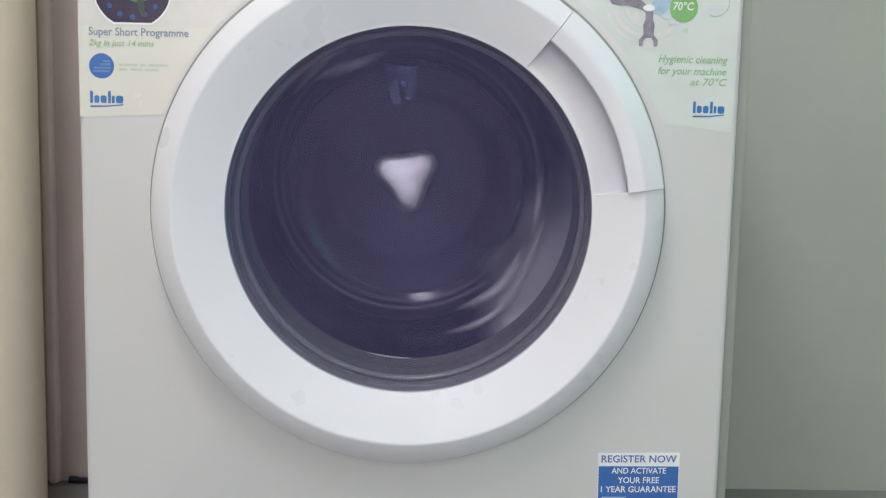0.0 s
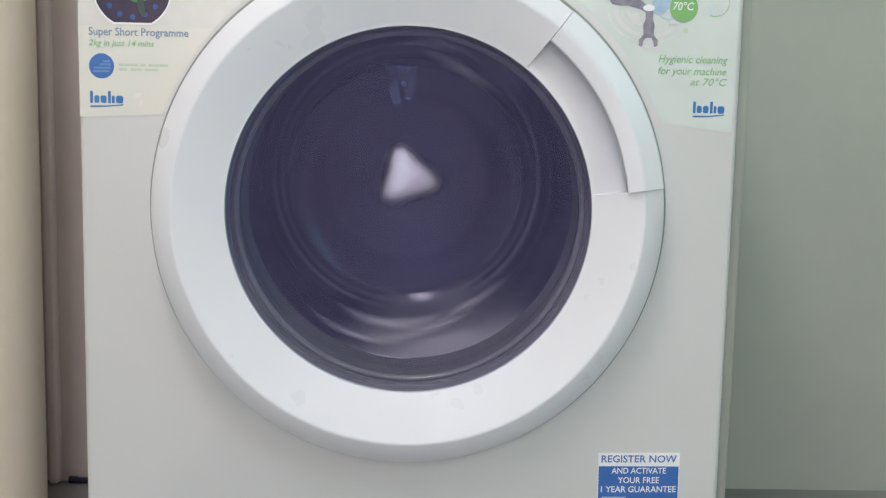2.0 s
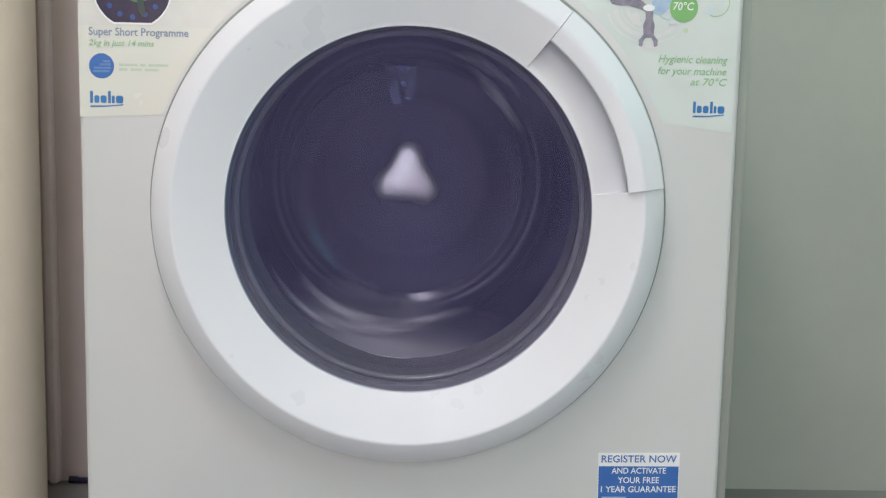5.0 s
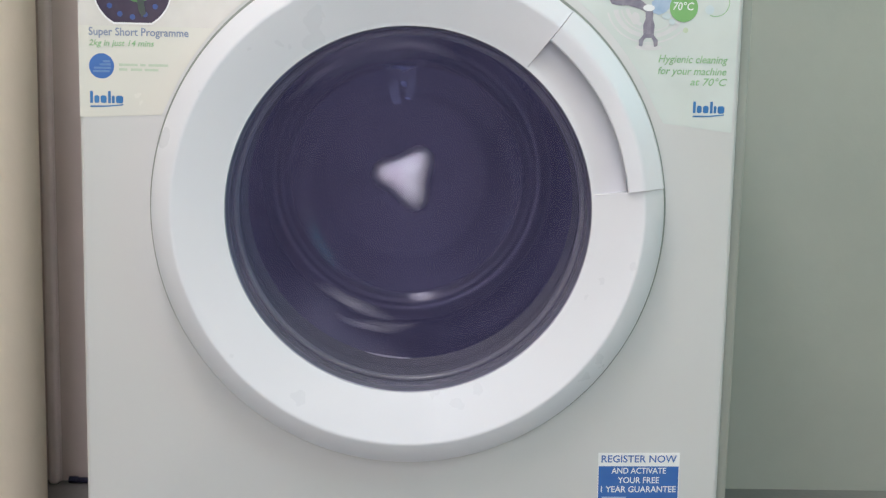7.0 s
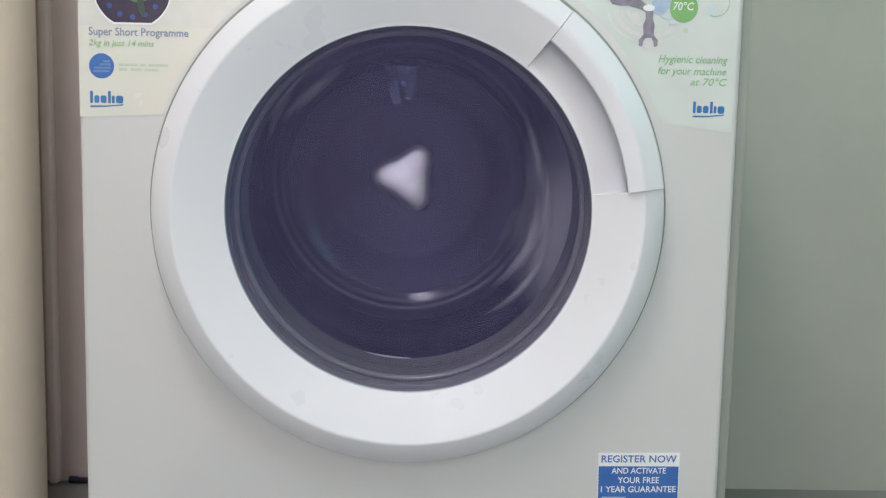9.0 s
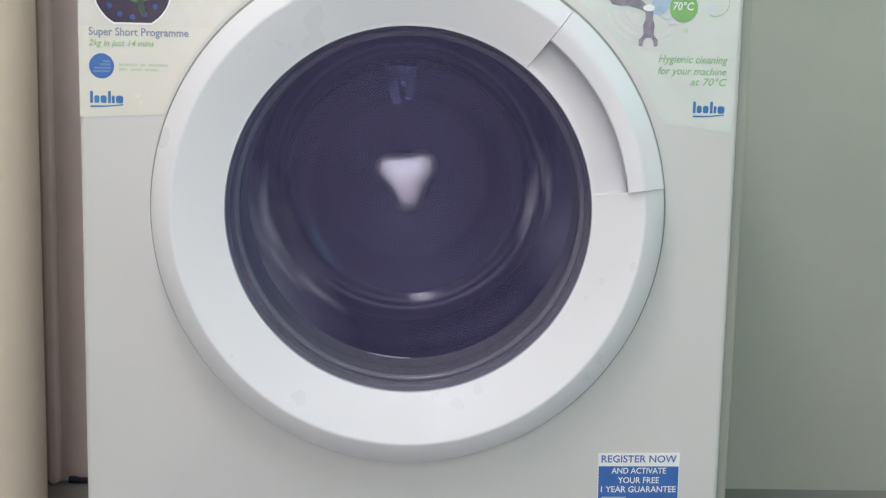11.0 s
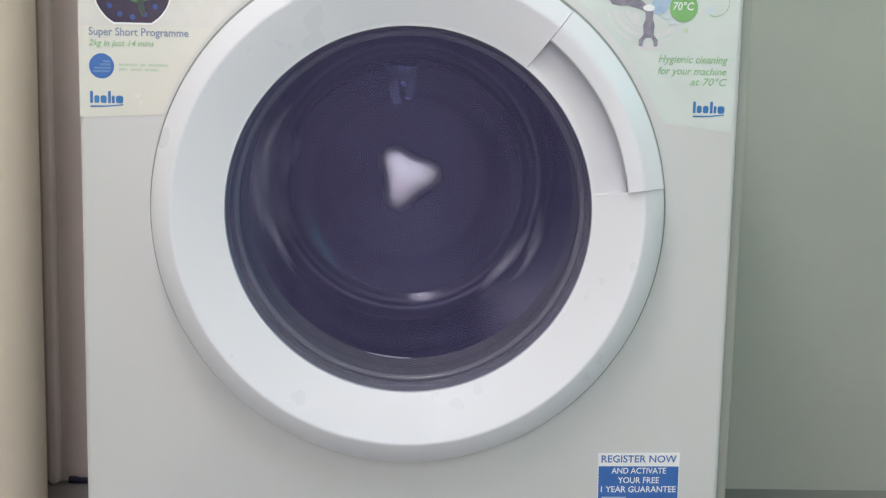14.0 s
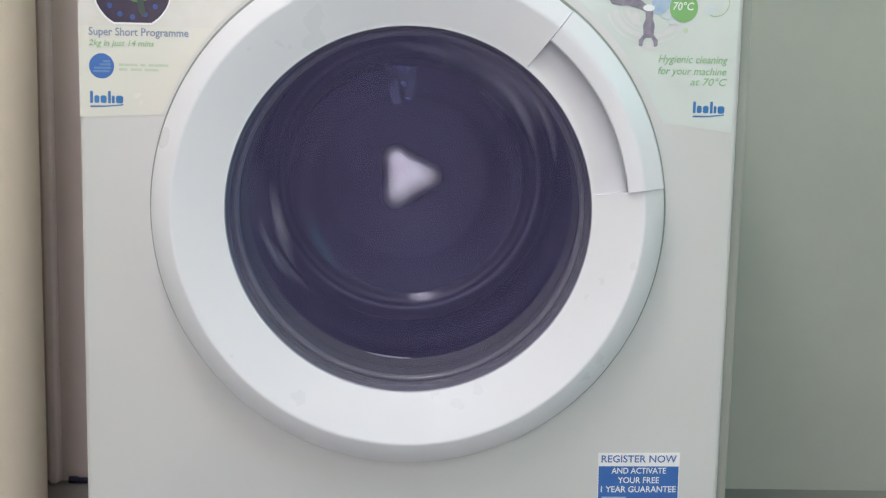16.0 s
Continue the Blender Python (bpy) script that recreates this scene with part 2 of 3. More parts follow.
tagged(part("floor", bm, LINO, smooth=0), "speckled mid-grey floor covering", "floor", kind="structure")
bm = bmesh.new()
box(bm, X0 - T, X1 + T, Y0 - T, Y1 + T, H, H + 0.1)
tagged(part("ceiling", bm, PAINT_WHITE, smooth=0), "matt white painted ceiling", "ceiling", kind="structure")
bm = bmesh.new()
box(bm, X0 - T, X1 + T, Y1, Y1 + T, -0.002, H)
tagged(part("wall_back", bm, PAINT_GREEN, smooth=0), "matt grey-green painted wall behind the washing machine", "wall", kind="structure")
bm = bmesh.new()
box(bm, X0 - T, X0, Y0, Y1, -0.002, H)
tagged(part("wall_left", bm, PAINT_CREAM, smooth=0), "cream painted side wall beside the washing machine", "wall", kind="structure")
sy0, sy1, sz0, sz1 = SIDE_WINDOW
bm = bmesh.new()
box(bm, X1, X1 + T, Y0, sy0, -0.002, H)
box(bm, X1, X1 + T, sy1, Y1, -0.002, H)
box(bm, X1, X1 + T, sy0, sy1, -0.002, sz0)
box(bm, X1, X1 + T, sy0, sy1, sz1, H)
tagged(part("wall_right", bm, PAINT_CREAM, smooth=0), "plain cream painted wall with an opening for the added window", "wall", kind="structure")
side = thing("added_window", "unseen white framed window added for cool light from the right", "window", kind="structure")
bm = bmesh.new()
for a, b, c, d in ((sy0, sy0 + 0.03, sz0, sz1), (sy1 - 0.03, sy1, sz0, sz1), (sy0 + 0.03, sy1 - 0.03, sz0, sz0 + 0.03), (sy0 + 0.03, sy1 - 0.03, sz1 - 0.03, sz1)):
    box(bm, X1 + 0.04, X1 + 0.09, a, b, c, d, 0.004)
part("window_frame", bm, FRAME_WHITE, side)
bm = bmesh.new()
box(bm, X1 + 0.064, X1 + 0.070, sy0 + 0.03, sy1 - 0.03, sz0 + 0.03, sz1 - 0.03)
part("pane", bm, tinted_glass("side_window_glass", (0.95, 0.97, 0.97)), side, smooth=0).visible_shadow = False
wx0, wx1, wz0, wz1 = WINDOW
bm = bmesh.new()
box(bm, X0 - T, wx0, Y0 - T, Y0, -0.002, H)
box(bm, wx1, X1 + T, Y0 - T, Y0, -0.002, H)
box(bm, wx0, wx1, Y0 - T, Y0, -0.002, wz0)
box(bm, wx0, wx1, Y0 - T, Y0, wz1, H)
tagged(part("wall_front", bm, PAINT_CREAM, smooth=0), "plain cream wall with an opening for the added glazed door", "wall", kind="structure")
win = thing("added_door", "unseen white framed glazed door added for light from the front", "door", kind="structure")
bm = bmesh.new()
for a, b, c, d in ((wx0, wx0 + 0.02, wz0, wz1), (wx1 - 0.02, wx1, wz0, wz1), (wx0 + 0.02, wx1 - 0.02, wz0, wz0 + 0.02), (wx0 + 0.02, wx1 - 0.02, wz1 - 0.02, wz1)):
    box(bm, a, b, Y0 - 0.09, Y0 - 0.04, c, d, 0.004)
part("door_frame", bm, FRAME_WHITE, win)
bm = bmesh.new()
box(bm, wx0 + 0.02, wx1 - 0.02, Y0 - 0.070, Y0 - 0.064, wz0 + 0.02, wz1 - 0.02)
part("pane", bm, tinted_glass("window_glass", (0.95, 0.97, 0.97)), win, smooth=0).visible_shadow = False

lamp = thing("ceiling_light", "long white ceiling light with a glowing diffuser", "lamp", (LAMP[0], LAMP[1], 0))
lamp.rotation_euler.z = radians(90)
bm = bmesh.new()
box(bm, -0.585, 0.585, -0.16, 0.16, H - 0.05, H, 0.006)
part("base", bm, FRAME_WHITE, lamp)
bm = bmesh.new()
box(bm, -0.552, 0.552, -0.145, 0.145, H - 0.085, H - 0.052, 0.008)
part("diffuser", bm, DIFFUSER, lamp, "glowing white diffuser")
for x in (-0.566, 0.566):
    bm = bmesh.new()
    box(bm, x - 0.012, x + 0.012, -0.15, 0.15, H - 0.09, H - 0.049, 0.004)
    part("end_cap", bm, FRAME_WHITE, lamp)

bm = bmesh.new()
box(bm, X0 + 0.0005, -0.33, 0.4865, 0.4898, -0.001, H - 0.004)
tagged(part("trim", bm, PAINT_TAUPE, smooth=0), "taupe painted boxing board in the wall corner", "panel", kind="structure")

# rounded end of the cream wall beside the machine
bm = bmesh.new()
nose, ny0, ny1 = -0.4345, 0.13, 0.33
outline = [(X0 + 0.001, ny0), (nose - 0.10, ny0)] + [(nose - 0.10 + 0.10 * math.sin(radians(a)), 0.23 - 0.10 * math.cos(radians(a))) for a in range(5, 180, 5)] + [(nose - 0.10, ny1), (X0 + 0.001, ny1)]
low, high = [bm.verts.new((x, y, -0.001)) for x, y in outline], [bm.verts.new((x, y, H + 0.001)) for x, y in outline]
for k in range(len(outline)):
    j = (k + 1) % len(outline)
    bm.faces.new((low[k], low[j], high[j], high[k]))
bm.faces.new(low[::-1])
bm.faces.new(high)
tagged(part("wall_end", bm, PAINT_CREAM), "cream painted wall end with a rounded edge", "wall", kind="structure")

# vertical cable trunking in the corner
trunk = thing("cable_trunking", "narrow off-white trunking up the wall corner", "trunking", (-0.5130, 0.4801, 0))
bm = bmesh.new()
box(bm, -0.0068, 0.0068, -0.012, 0.001, 0.0, 2.40, 0.004, 3)
part("cover", bm, TRUNKING, trunk)
bm = bmesh.new()
box(bm, -0.0068, 0.0068, 0.0012, 0.0062, 0.0, 2.40, 0.0008)
part("base", bm, TRUNKING, trunk)

# dark hose lying on the floor behind the machine
hose = thing("drain_hose", "thin dark navy hose lying along the floor", "hose", (-0.487, 0.477, 0))
bm = bmesh.new()
bmesh.ops.create_cone(bm, cap_ends=True, segments=16, radius1=0.0040, radius2=0.0040, depth=0.28, matrix=pose(0.14, 0, 0.0042, 0, 90, 0))
part("tube", bm, NAVY, hose)
bm = bmesh.new()
bmesh.ops.create_cone(bm, cap_ends=True, segments=16, radius1=0.0048, radius2=0.0048, depth=0.012, matrix=pose(0.0, 0, 0.0050, 0, 90, 0))
part("end_cap", bm, NAVY, hose)

# ---- washing machine ----
ZC = 0.44                    # height of the door's centre
AX, AZ = -0.0096, 0.4556     # the drum's axis
C = (0.0, ZC)
C_MOUTH = (0.0, ZC - 0.0009)
C_RING = (0.0, ZC - 0.0012)   # the bezel hangs a millimetre low
washer = thing("washing_machine", "white front-loading washing machine with stickers, drum spinning", "washing machine")

bm = bmesh.new()
for b in ((-0.299, -0.289, 0.014, 0.485, 0.02, 0.835), (-0.289, 0.299, 0.475, 0.485, 0.02, 0.835),
          (-0.289, 0.299, 0.014, 0.475, 0.02, 0.03), (-0.299, 0.312, 0.0, 0.485, 0.836, 0.85)):
    box(bm, *b, 0.003)
part("cabinet", bm, ENAMEL, washer)
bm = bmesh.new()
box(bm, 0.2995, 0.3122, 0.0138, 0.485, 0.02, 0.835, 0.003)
part("side_panel", bm, SIDE_GREY, washer, "grey steel side panel, darker than the front")
bm = bmesh.new()
box(bm, -0.3, 0.3, 0.0, 0.013, 0.722, 0.834, 0.005)
part("control_panel", bm, PLASTIC, washer)
bm = bmesh.new()
box(bm, -0.3, 0.3, 0.004, 0.013, 0.022, 0.084, 0.004)
part("kick_plate", bm, ENAMEL, washer)
for x in (-0.25, 0.25):
    for y in (0.06, 0.43):
        part("foot", lathe([(0, 0.0), (0.02, 0.0), (0.022, 0.004), (0.016, 0.012), (0.016, 0.0215), (0, 0.0215)], 20), GREY_PLASTIC, washer, "grey plastic foot").matrix_basis = pose(x, y, 0, 90, 0, 0)

# front panel: rounded at the rim, with a round opening
Z0, Z1 = 0.086, 0.720
bm = bmesh.new()
N_RIM = 120
angles = [360 * k / N_RIM for k in range(N_RIM)]
corner = [math.degrees(math.atan2(sx * 0.3, (z - ZC))) % 360 for sx in (1, -1) for z in (Z0, Z1)]
angles = sorted(angles + corner)


def rim(a, inset):
    s, c = math.sin(radians(a)), math.cos(radians(a))
    kx = (0.3 - inset) / abs(s) if abs(s) > 1e-9 else 1e9
    kz = ((Z1 - ZC) if c > 0 else (ZC - Z0)) - inset
    kz = kz / abs(c) if abs(c) > 1e-9 else 1e9
    k = min(kx, kz)
    return k * s, k * c + ZC


rows = []
for inset, y in ((-0.200, 0.012), (-0.200, 0.0045), (-0.2340, 0.0045), (-0.2355, 0.0), (0.006, 0.0), (0.0035, 0.0008), (0.0012, 0.0028), (0.0, 0.0058), (0.0, 0.0135)):
    rows.append([bm.verts.new(ring_point(-inset, a, y, C_RING) if inset < 0 else Vector((rim(a, inset)[0], y, rim(a, inset)[1]))) for a in angles])
for p, q in zip(rows, rows[1:]):
    for k in range(len(angles)):
        j = (k + 1) % len(angles)
        bm.faces.new((p[k], p[j], q[j], q[k]))
part("front_panel", bm, ENAMEL, washer, "glossy white enamelled front panel", smooth=50)

# door: dished bezel with a grip recess, a handle over it, a dark trim and the bowl of glass
FULL = [(0.2290, 0.0020), (0.2332, -0.0005), (0.2300, -0.0205), (0.2284, -0.0240), (0.2118, -0.0322), (0.2108, -0.0326), (0.2096, -0.0328), (0.2080, -0.0324),
        (0.1693, -0.0180), (0.1670, -0.0172), (0.1658, -0.0170), (0.1656, -0.0164), (0.1672, 0.004)]
GRIP = [(0.2300, 0.0020), (0.2305, 0.0010), (0.2300, -0.0024), (0.2280, -0.003), (0.2200, -0.006), (0.2120, -0.008), (0.2060, -0.0095), (0.2000, -0.0105),
        (0.1728, -0.0160), (0.1677, -0.0172), (0.1658, -0.0170), (0.1656, -0.0164), (0.1672, 0.004)]
G0, G1 = 37.9, 83.3
bm = bmesh.new()
stops = [(G1 + (360 - G1 + G0) * k / 150, FULL) for k in range(151)] + [(360 + G0 + 0.15 + (G1 - G0 - 0.3) * k / 30, GRIP) for k in range(31)]
loops = [[bm.verts.new(ring_point(r, a, y, C_MOUTH if r < 0.2 else C_RING)) for r, y in prof] for a, prof in stops]
for p, q in zip(loops, loops[1:] + loops[:1]):
    for k in range(len(FULL) - 1):
        bm.faces.new((p[k], p[k + 1], q[k + 1], q[k]))
door = part("door", bm, PLASTIC, washer, "white dished plastic door ring", smooth=40)
bm = bmesh.new()
sweep(bm, [(0.2310, 0.0015), (0.2334, -0.0005), (0.2304, -0.0212), (0.2288, -0.0248), (0.2135, -0.0340), (0.2110, -0.0354), (0.2085, -0.0353), (0.2060, -0.0348),
           (0.1970, -0.0326), (0.1960, -0.0313), (0.1968, -0.0290), (0.2120, -0.0190), (0.2180, -0.005)], G0 + 0.15, G1 - 0.15, 40, C_RING)
# added ring: the shadow line between door and panel, as a grey part
part("gap_shadow", lathe([(0.2322, 0.0010), (0.2322, -0.0022), (0.2345, -0.0024), (0.2362, -0.0020), (0.2369, 0.0010)], 150, C_RING, True), GAP_SHADE, door, "thin grey ring drawn as the gap's shadow round the door")
part("handle", bm, PLASTIC, door, "white curved door handle")
part("door_trim", lathe([(0.1658, -0.0105), (0.1660, -0.0062), (0.1658, -0.0042), (0.1656, -0.0030), (0.1655, -0.0010), (0.1655, 0.004), (0.1668, 0.006)], 120, C_MOUTH, True),
     TRIM_GREY, door, "thin grey inner trim ring")
BOWL = [(0.1642, 0.001), (0.1612, 0.009), (0.1550, 0.026), (0.1440, 0.062), (0.1320, 0.1040), (0.1272, 0.1175), (0.1222, 0.1262), (0.1155, 0.1325), (0.1065, 0.1380), (0.0900, 0.1450), (0.0600, 0.1535), (0.0300, 0.1590), (0, 0.1605)]


def bowl_lift(y):
    """The end of the bowl sits a little higher than its mouth."""
    return 0.008 * min(1.0, max(0.0, (y - 0.01) / 0.12))


glass = None
# one bowl in three runs; the highlight is confined to the shoulder by material
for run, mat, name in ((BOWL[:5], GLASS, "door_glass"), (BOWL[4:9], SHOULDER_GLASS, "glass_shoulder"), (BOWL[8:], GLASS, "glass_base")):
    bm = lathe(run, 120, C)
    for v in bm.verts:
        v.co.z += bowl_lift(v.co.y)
    piece = part(name, bm, mat, glass or door, "clear glass door bowl with a little haze put into its colour" if glass is None else "", smooth=60)
    piece.visible_shadow = False
    glass = glass or piece
# added cover, there to lay an even painted haze over the bowl
cover = part("door_cover", lathe([(0.1653, -0.0150), (0.1500, -0.0160), (0.1000, -0.0178), (0.0500, -0.0187), (0, -0.0190)], 120, C_MOUTH), COVER_GLASS, door, "added door cover that carries a painted blue-violet haze", smooth=60)
cover.visible_shadow = False
# faint window reflection, painted as pale strips on the inside of the bowl
bm = bmesh.new()
for strip in (((0.5795, -0.0280, -0.0178), (0.5700, -0.0278, -0.0170), (0.5600, -0.0262, -0.0150), (0.5500, -0.0240, -0.0140), (0.5420, -0.0205, -0.0120)),
              ((0.5790, -0.0176, -0.0092), (0.5720, -0.0166, -0.0080), (0.5655, -0.0148, -0.0076), (0.5600, -0.0110, -0.0074)),
              ((0.5785, -0.0085, 0.0040), (0.5720, -0.0074, 0.0038), (0.5640, -0.0070, 0.0034), (0.5540, -0.0070, 0.0020), (0.5470, -0.0090, -0.0010))):
    grid = []
    for z, xa, xb in strip:
        row = []
        for k in range(5):
            x = xa + (xb - xa) * k / 4
            r = math.hypot(x, z - ZC - 0.0065)
            y = float(np.interp(r, [p[0] for p in BOWL[::-1]], [p[1] for p in BOWL[::-1]]))
            row.append(bm.verts.new((x, y - 0.0010, z)))
        grid.append(row)
    for p, q in zip(grid, grid[1:]):
        for k in range(4):
            bm.faces.new((p[k], p[k + 1], q[k + 1], q[k]))
part("painted_reflection", bm, REFLECTION_MARK, glass, "faint pale blue window reflection painted on the glass")
# bellows seal between door and drum
bm = lathe([(0.200, 0.013), (0.186, 0.015), (0.179, 0.0195), (0.1705, 0.0215), (0.1660, 0.0240), (0.1648, 0.0275), (0.1655, 0.0315), (0.1700, 0.0360), (0.1738, 0.042), (0.1705, 0.048), (0.1700, 0.052), (0.1735, 0.057), (0.1740, 0.064), (0.1690, 0.071), (0.1685, 0.076), (0.1718, 0.082), (0.1715, 0.089), (0.1668, 0.0955), (0.1652, 0.0985), (0.1660, 0.1005), (0.176, 0.1012), (0.200, 0.099)], 120, C)
for v in bm.verts:
    lean = min(1.0, max(0.0, (v.co.y - 0.03) / 0.06))
    v.co.z += 0.005 * lean
seal = part("door_seal", bm, RUBBER, washer, "grey rubber bellows seal")
# bead on the seal's lip, lighter to stand for the highlight there
part("seal_lip", lathe([(0.1640 + 0.0032 * math.cos(radians(k)), 0.0262 + 0.0036 * math.sin(radians(k))) for k in range(0, 360, 36)], 120, C, True), PALE_RUBBER, seal, "lip of the seal with its highlight put into a paler colour")
# glint on the seal's inner edge, modelled as a short tapered steel sliver
bm = bmesh.new()
loops = []
for k in range(21):
    size = 0.0001 + 0.0012 * math.sin(math.pi * k / 20)
    loops.append([bm.verts.new(ring_point(0.1652 + size * math.cos(radians(g)), 178 + 18 * k / 20, 0.0972 + size * math.sin(radians(g)), (C[0], C[1] + 0.005))) for g in range(0, 360, 45)])
for p, q in zip(loops, loops[1:]):
    for k in range(8):
        bm.faces.new((p[k], p[(k + 1) % 8], q[(k + 1) % 8], q[k]))
bm.faces.new(loops[0])
bm.faces.new(loops[-1][::-1])
part("seal_glint", bm, HUB_STEEL, seal, "thin bright sliver shaped as a glint on the seal's lip")
part("tub", lathe([(0.200, 0.094), (0.262, 0.098), (0.268, 0.108), (0.268, 0.455), (0, 0.460)], 72, (AX, AZ)), GREY_PLASTIC, washer, "dark grey tub round the drum")

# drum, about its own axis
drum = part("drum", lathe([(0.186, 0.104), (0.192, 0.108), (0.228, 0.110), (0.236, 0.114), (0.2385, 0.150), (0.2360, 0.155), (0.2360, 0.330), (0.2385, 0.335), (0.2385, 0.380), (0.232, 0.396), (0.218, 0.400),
                           (0.200, 0.396), (0.192, 0.388), (0.120, 0.405), (0.112, 0.413), (0.096, 0.417), (0.088, 0.413), (0.045, 0.430), (0, 0.432)], 96), STEEL, washer, "polished steel drum, coloured dark for the dimness inside", smooth=60)
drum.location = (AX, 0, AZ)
part("front_rim", lathe([(0.1865, 0.1030), (0.1845, 0.1040), (0.1840, 0.1055), (0.1845, 0.108), (0.190, 0.109)], 120), RIM_STEEL, drum, "polished steel rim of the drum mouth")
part("back_ring", lathe([(0.190, 0.3870), (0.184, 0.3840), (0.178, 0.3800), (0.173, 0.3785), (0.1695, 0.3800), (0.1675, 0.3840), (0.1655, 0.3862), (0.1625, 0.3870), (0.1600, 0.3890), (0.1580, 0.3925), (0.1540, 0.3955)], 120), BACK_STEEL, drum, "raised steel ring on the back of the drum", smooth=60)
# three-armed hub in the middle of the drum's back
bm = bmesh.new()
rim_pts, cap = [], []
N_HUB = 72
for k in range(N_HUB):
    a = 360 * k / N_HUB
    r = 0.0388 + 0.0080 * math.cos(radians(3 * a)) + 0.0008 * math.cos(radians(6 * a))
    rim_pts.append((r, a))
lv = []
for s, y in ((1.0, 0.432), (1.0, 0.4030), (0.985, 0.4012), (0.90, 0.4000), (0.7, 0.3990), (0.45, 0.3984), (0.22, 0.3981)):
    lv.append([bm.verts.new(ring_point(r * s, a, y)) for r, a in rim_pts])
lv.append([bm.verts.new((0, 0.3980, 0))])
for p, q in zip(lv, lv[1:]):
    for k in range(N_HUB):
        f = list(dict.fromkeys((p[k], p[(k + 1) % N_HUB], q[(k + 1) % len(q)], q[k % len(q)])))
        bm.faces.new(f)
part("hub", bm, HUB_STEEL, drum, "bright three-armed steel hub")
# three lifters along the drum's wall
for a in (17, 137, 257):
    bm = bmesh.new()
    ys = [0.112, 0.125, 0.15, 0.22, 0.30, 0.36, 0.385, 0.394]
    hs = [0.004, 0.026, 0.044, 0.054, 0.054, 0.046, 0.028, 0.006]
    rows = []
    for y, h in zip(ys, hs):
        rows.append([bm.verts.new(ring_point(0.240 - h * g, a + d, y)) for d, g in ((-11, 0), (-8, 0.25), (-5, 0.75), (-2.5, 0.97), (0, 1), (2.5, 0.97), (5, 0.75), (8, 0.25), (11, 0))])
    for p, q in zip(rows, rows[1:]):
        for k in range(8):
            bm.faces.new((p[k], p[k + 1], q[k + 1], q[k]))
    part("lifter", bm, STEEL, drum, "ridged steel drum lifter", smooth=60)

# wet washing pressed against the drum's wall
def heap(a0, a1, thick, seed, y0, y1, hem=0.020, mat=None):
    """A lumpy fold of cloth from the angle a0 to a1 on the inside of the drum, with a raised hem along its leading half."""
    bm = bmesh.new()
    na, ny, rows = 64, 30, []
    for i in range(ny + 1):
        v = i / ny
        row = []
        for j in range(na + 1):
            u = j / na
            edge = max(0.0, min(1, 2.6 * u, 6 * (1 - u), 7 * v, 6 * (1 - v)))
            lump = 1 + 0.35 * noise.noise(Vector((u * 4, v * 3, seed))) + 0.22 * noise.noise(Vector((u * 13, v * 5, seed + 4))) + 0.10 * noise.noise(Vector((u * 30, v * 11, seed + 9)))
            fold = hem * math.exp(-((v - 0.10 - 0.04 * u) / 0.035) ** 2) * max(0.0, min(1.0, 5 * (u - 0.5), 8 * (1 - u)))
            fold += 0.005 * edge * math.sin(34 * v + 5 * noise.noise(Vector((u * 2, v * 2, seed + 2))))
            row.append(bm.verts.new(ring_point(0.2375 - thick * math.sqrt(edge) * lump - fold, a0 + (a1 - a0) * u, y0 + (y1 - y0) * v)))
        rows.append(row)
    for p, q in zip(rows, rows[1:]):
        for j in range(na):
            bm.faces.new((p[j], p[j + 1], q[j + 1], q[j]))
    ob = part("laundry", bm, mat or CLOTH, smooth=70)
    ob.location = (AX, 0, AZ)
    return ob


washing = tagged(heap(28, 98, 0.080, 3.1, 0.116, 0.385), "wet grey-blue clothes pressed to the drum wall", "laundry", "washing in the drum")
small_wash = tagged(heap(250, 308, 0.070, 8.3, 0.120, 0.330, mat=DARK_CLOTH), "small wet dark navy garment pressed to the drum wall", "laundry", "washing in the drum")

# hems as pale strips that draw the bright streaks on the wet washing
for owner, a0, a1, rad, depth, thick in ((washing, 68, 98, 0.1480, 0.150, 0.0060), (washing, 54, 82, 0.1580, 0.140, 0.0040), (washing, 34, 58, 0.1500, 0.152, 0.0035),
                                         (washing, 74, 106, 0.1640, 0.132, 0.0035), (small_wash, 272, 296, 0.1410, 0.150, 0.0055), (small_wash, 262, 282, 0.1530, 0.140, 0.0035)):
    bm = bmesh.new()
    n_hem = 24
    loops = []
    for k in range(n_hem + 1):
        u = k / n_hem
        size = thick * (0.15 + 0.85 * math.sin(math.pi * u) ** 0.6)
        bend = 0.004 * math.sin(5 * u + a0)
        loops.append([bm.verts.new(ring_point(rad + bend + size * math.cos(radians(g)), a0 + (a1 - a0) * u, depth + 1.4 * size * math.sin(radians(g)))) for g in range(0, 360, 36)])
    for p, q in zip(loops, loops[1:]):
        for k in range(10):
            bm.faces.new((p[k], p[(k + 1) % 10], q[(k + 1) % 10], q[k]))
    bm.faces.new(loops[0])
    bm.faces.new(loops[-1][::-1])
    part("hem", bm, HEM_CLOTH, owner, "wet hem with a streak of sheen put into its pale colour", smooth=70)

# ---- stickers on the front ----
F = -0.0002   # face of the film


def on_film(name, outline, mat, parent, k=1, label=""):
    bm = bmesh.new()
    plate(bm, outline, F - 0.00013 * k, F - 0.00013 * (k - 1) - 0.00003)
    return part(name, bm, mat, parent, label, smooth=0)


